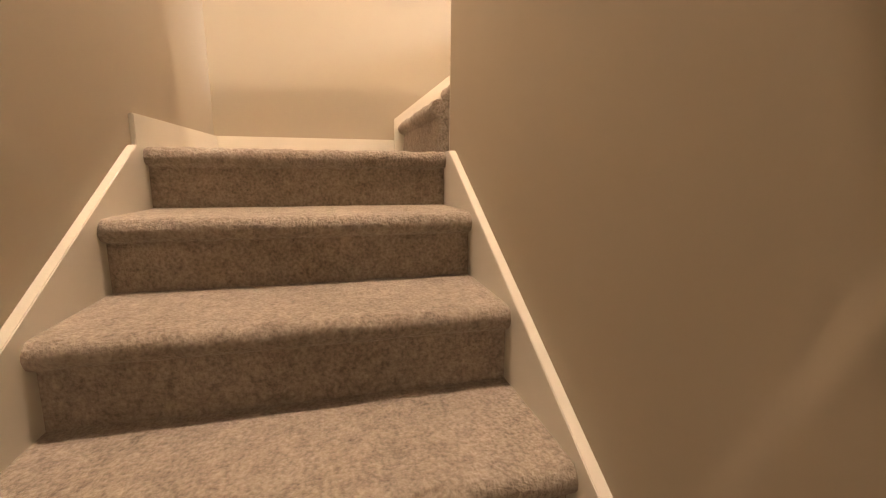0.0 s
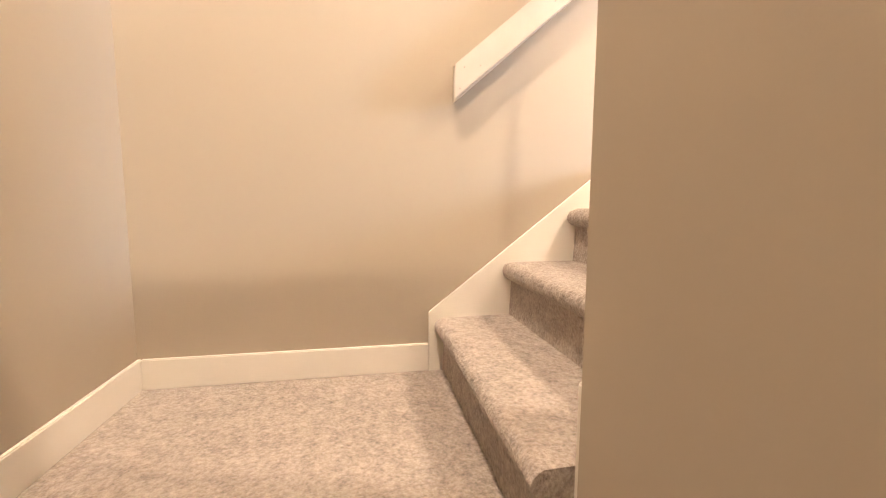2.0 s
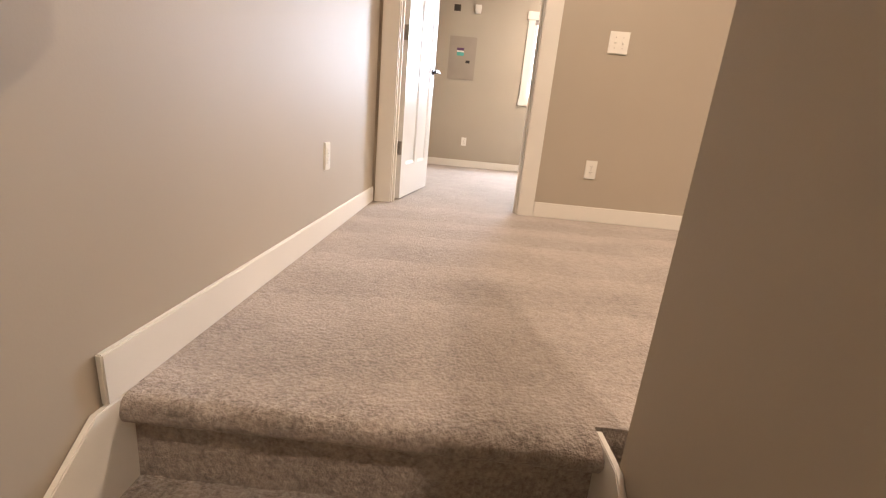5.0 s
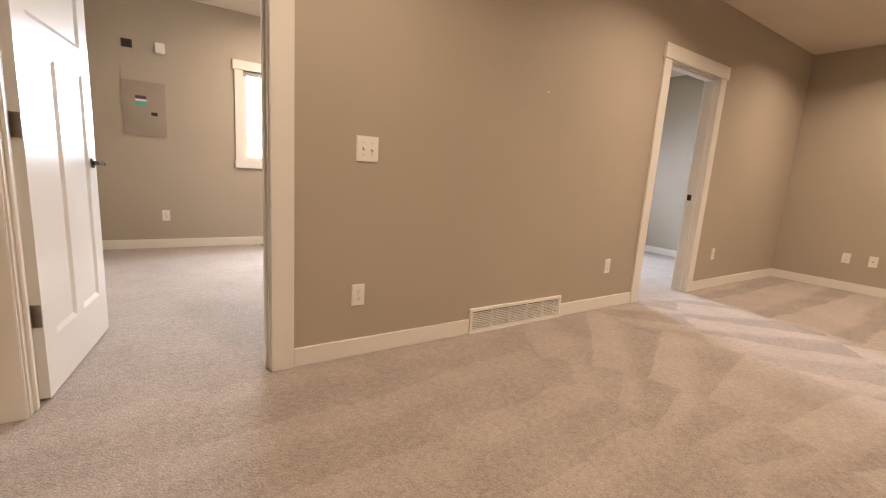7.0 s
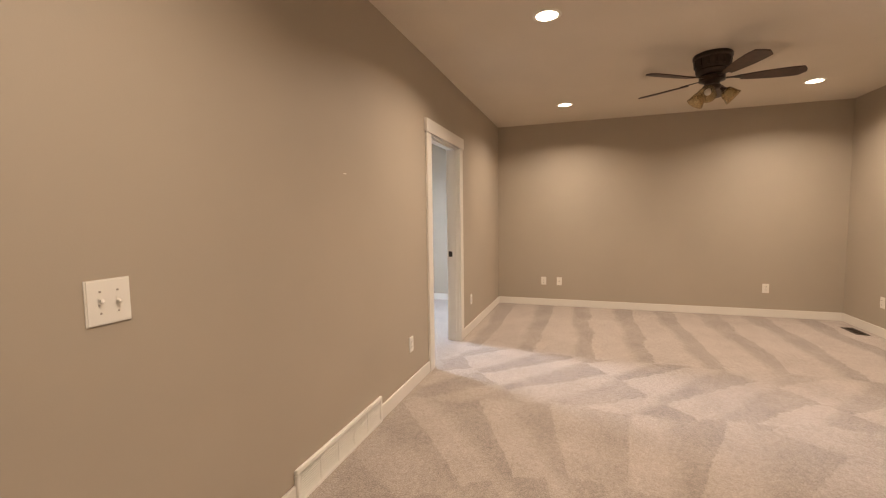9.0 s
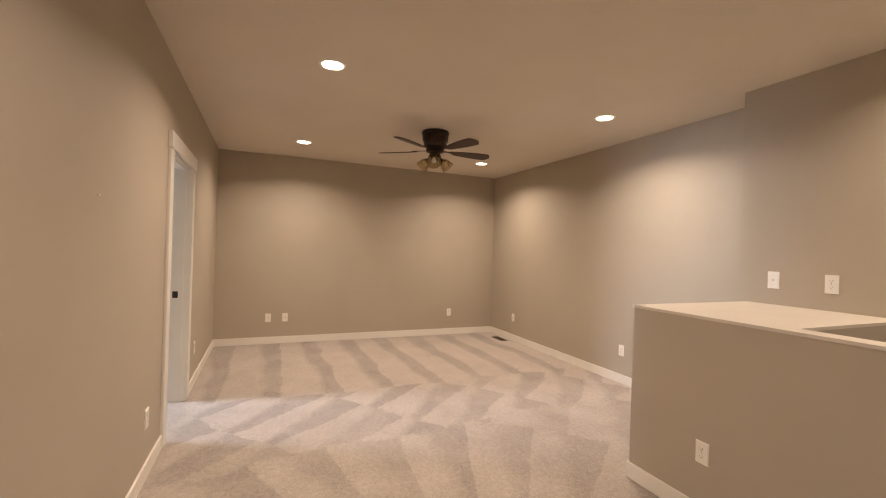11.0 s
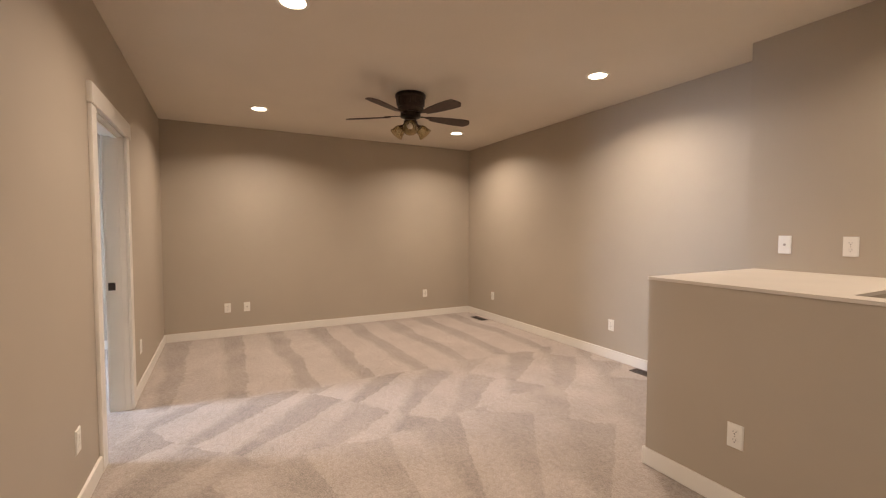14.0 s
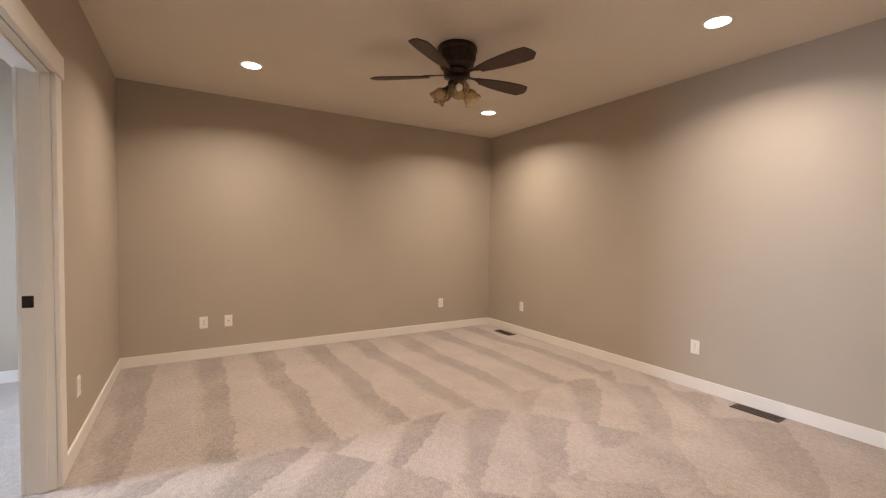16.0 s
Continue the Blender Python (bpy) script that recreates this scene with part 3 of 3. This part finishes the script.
def floor_vent(x, y, label):
    root = thing("floor_vent", pose(x, y, 0), label, "floor vent", "brown floor vents")
    w, d = 0.31, 0.115
    part("frame", boxes((-w / 2, w / 2, -d / 2, -d / 2 + 0.014, 0, 0.006), (-w / 2, w / 2, d / 2 - 0.014, d / 2, 0, 0.006), (-w / 2, -w / 2 + 0.014, -d / 2 + 0.014, d / 2 - 0.014, 0, 0.006), (w / 2 - 0.014, w / 2, -d / 2 + 0.014, d / 2 - 0.014, 0, 0.006)), BROWNV, root)
    part("backing", boxes((-w / 2 + 0.01, w / 2 - 0.01, -d / 2 + 0.01, d / 2 - 0.01, 0, 0.002)), SLOT, root)
    sl = mesh_of("slat", boxes((-0.0035, 0.0035, -d / 2 + 0.014, d / 2 - 0.014, 0.0022, 0.005)), BROWNV)
    for k in range(15):
        s = new("slat", sl)
        s.parent = root
        s.matrix_basis = pose(-w / 2 + 0.024 + k * 0.0187, 0, 0)
    return root


_v = floor_vent(6.42, -4.07, "brown metal floor vent near the end wall")
copy_thing(_v, pose(3.584, -4.11, 0))["label"] = "brown metal floor vent along the side wall"
copy_thing(_v, pose(1.72, YR - 0.09, 0))["label"] = "brown metal floor vent under the window"


def downlight():
    root = thing("downlight", pose(DOWNLIGHTS[0][0], DOWNLIGHTS[0][1], CEIL), "round recessed ceiling downlight, lit, white trim", "downlight", "recessed ceiling downlights")
    bm = bmesh.new()
    prof = [(0.070, -0.001), (0.072, -0.006), (0.088, -0.006), (0.094, -0.002), (0.094, 0.0), (0.070, 0.0)]
    seg = 32
    rings = [[bm.verts.new((r * math.cos(2 * math.pi * k / seg), r * math.sin(2 * math.pi * k / seg), z)) for k in range(seg)] for r, z in prof]
    for a, b in zip(rings, rings[1:] + rings[:1]):
        for k in range(seg):
            bm.faces.new((a[k], a[(k + 1) % seg], b[(k + 1) % seg], b[k]))
    bmesh.ops.recalc_face_normals(bm, faces=bm.faces[:])
    part("trim_ring", bm, PLATE, root, smooth=True)
    part("lens", lathe([(0.071, -0.0008), (0.069, -0.005), (0.03, -0.0065)], 32), LENS, root, "glowing warm lens")
    return root


_d = downlight()
# the last copy is an added fixture for that room's unseen fill lamp
for _x, _y in DOWNLIGHTS[1:] + ROOM_FILL:
    copy_thing(_d, pose(_x, _y, CEIL))


def ceiling_fan(x, y):
    root = thing("ceiling_fan", pose(x, y, CEIL), "dark bronze hugger ceiling fan with five walnut blades", "ceiling fan")
    h = part("motor_housing", lathe([(0.138, 0), (0.145, -0.010), (0.145, -0.032), (0.134, -0.042), (0.130, -0.10), (0.120, -0.125), (0.124, -0.132), (0.118, -0.15), (0.085, -0.172)], 36), BRONZE, root, "ribbed dark bronze housing", smooth=True)
    for k in range(14):
        part("rib", prism([(0.128, -0.044), (0.138, -0.044), (0.134, -0.104), (0.124, -0.104)], "y", -0.007, 0.007, bevel=0.002), BRONZE, h, m=pose(0, 0, 0, 0, 0, 360 / 14 * k))
    part("hub", lathe([(0.085, -0.171), (0.096, -0.178), (0.096, -0.214), (0.060, -0.226), (0.052, -0.244), (0.066, -0.252), (0.066, -0.278), (0.03, -0.292)], 28), BRONZE, root, smooth=True)
    top = [(0.0, 0.036), (0.10, 0.054), (0.22, 0.068), (0.33, 0.074), (0.395, 0.071), (0.438, 0.022)]
    low = [(0.428, -0.020), (0.400, -0.064), (0.33, -0.071), (0.22, -0.066), (0.10, -0.054), (0.0, -0.036)]
    for k in range(5):
        rot = pose(0, 0, -0.205, 0, 0, FAN_TURN + 72 * k)
        bl = part("blade", prism([(0.205 + u, v) for u, v in top + low], "z", -0.004, 0.004, bevel=0.0015), BLADE, root, "dark walnut fan blade", rot @ pose(0, 0, 0, -12, 0, 0))
        part("blade_arm", prism([(0.07, 0.014), (0.15, 0.010), (0.19, 0.026), (0.25, 0.024), (0.262, 0.0), (0.25, -0.024), (0.19, -0.026), (0.15, -0.010), (0.07, -0.014)], "z", 0.0042, 0.010, bevel=0.0015), BRONZE, bl)
    for k in range(3):
        t = pose(0, 0, -0.262, 0, 0, 155 + 120 * k) @ pose(0.055, 0, 0, 0, -48, 0)
        sh = part("light_arm", lathe([(0.014, 0.01), (0.014, -0.035), (0.024, -0.04), (0.024, -0.052)], 16), BRONZE, root, m=t, smooth=True)
        part("shade", lathe([(0.026, -0.050), (0.042, -0.060), (0.053, -0.085), (0.058, -0.115), (0.070, -0.146), (0.067, -0.147), (0.055, -0.116), (0.050, -0.086), (0.039, -0.064)], 24), FROST, sh, "amber glass bell shade", smooth=True)
        part("bulb", lathe([(0.012, -0.052), (0.014, -0.070), (0.024, -0.092), (0.026, -0.108), (0.018, -0.124), (0.006, -0.130)], 16), PLATE, sh, "white unlit bulb", smooth=True)
    part("pull_chain", lathe([(0.0015, -0.286), (0.0015, -0.33), (0.005, -0.332), (0.005, -0.345)], 8), BRONZE, root)
    return root


FAN_TURN = 52.0
fan = ceiling_fan(4.79, -2.235)
copy_thing(fan, pose(1.6, 1.83, CEIL, 0, 0, 12))["label"] = "dark ceiling fan in the room with the breaker panel"

# ---- room with the breaker panel ----
pn = thing("breaker_panel", pose(0.46, YR - 0.0005, 1.468, 0, 0, 180), "grey metal electrical breaker panel with stickers", "breaker panel")
part("cabinet_trim", boxes((-0.185, 0.185, 0, 0.012, -0.275, 0.275), bevel=0.003), PANELM, pn)
dr = part("panel_door", boxes((-0.15, 0.15, 0.0125, 0.02, -0.235, 0.235), bevel=0.003), PANELM, pn)
part("latch", boxes((-0.11, -0.055, 0.0195, 0.027, -0.06, -0.025), bevel=0.003), SLOT, dr, "dark latch")
part("label", boxes((-0.02, 0.075, 0.0198, 0.0206, 0.03, 0.075)), GREEN, dr, "teal sticker")
part("label", boxes((-0.02, 0.075, 0.0198, 0.0206, 0.0755, 0.095)), PLATE, dr, "white sticker")
part("label", boxes((-0.02, 0.075, 0.0198, 0.0206, 0.0955, 0.13)), PURPLE, dr, "plum sticker")
sb = thing("junction_box", pose(0.34, YR - 0.0005, 2.09, 0, 0, 180), "dark open electrical box in the wall", "junction box")
part("box", boxes((-0.045, 0.045, 0, 0.004, -0.04, 0.04), bevel=0.001), BROWNV, sb)
part("opening", boxes((-0.030, 0.032, 0.0045, 0.0055, -0.028, 0.028)), SLOT, sb)
ch = thing("door_chime", pose(0.62, YR - 0.0005, 2.09, 0, 0, 180), "small white plastic wall chime box", "chime")
part("cover", boxes((-0.042, 0.042, 0, 0.03, -0.052, 0.052), bevel=0.006), PLATE, ch)
part("grille", boxes((-0.03, 0.03, 0.0302, 0.0312, -0.02, 0.02)), PLATE, ch)
nail = thing("wall_hook", pose(2.695, -0.0005, 1.565, 0, 0, 180), "tiny white hook screwed into the taupe wall", "wall hook")
part("shank", boxes((-0.012, 0.012, 0, 0.006, -0.002, 0.002), bevel=0.001), PLATE, nail)
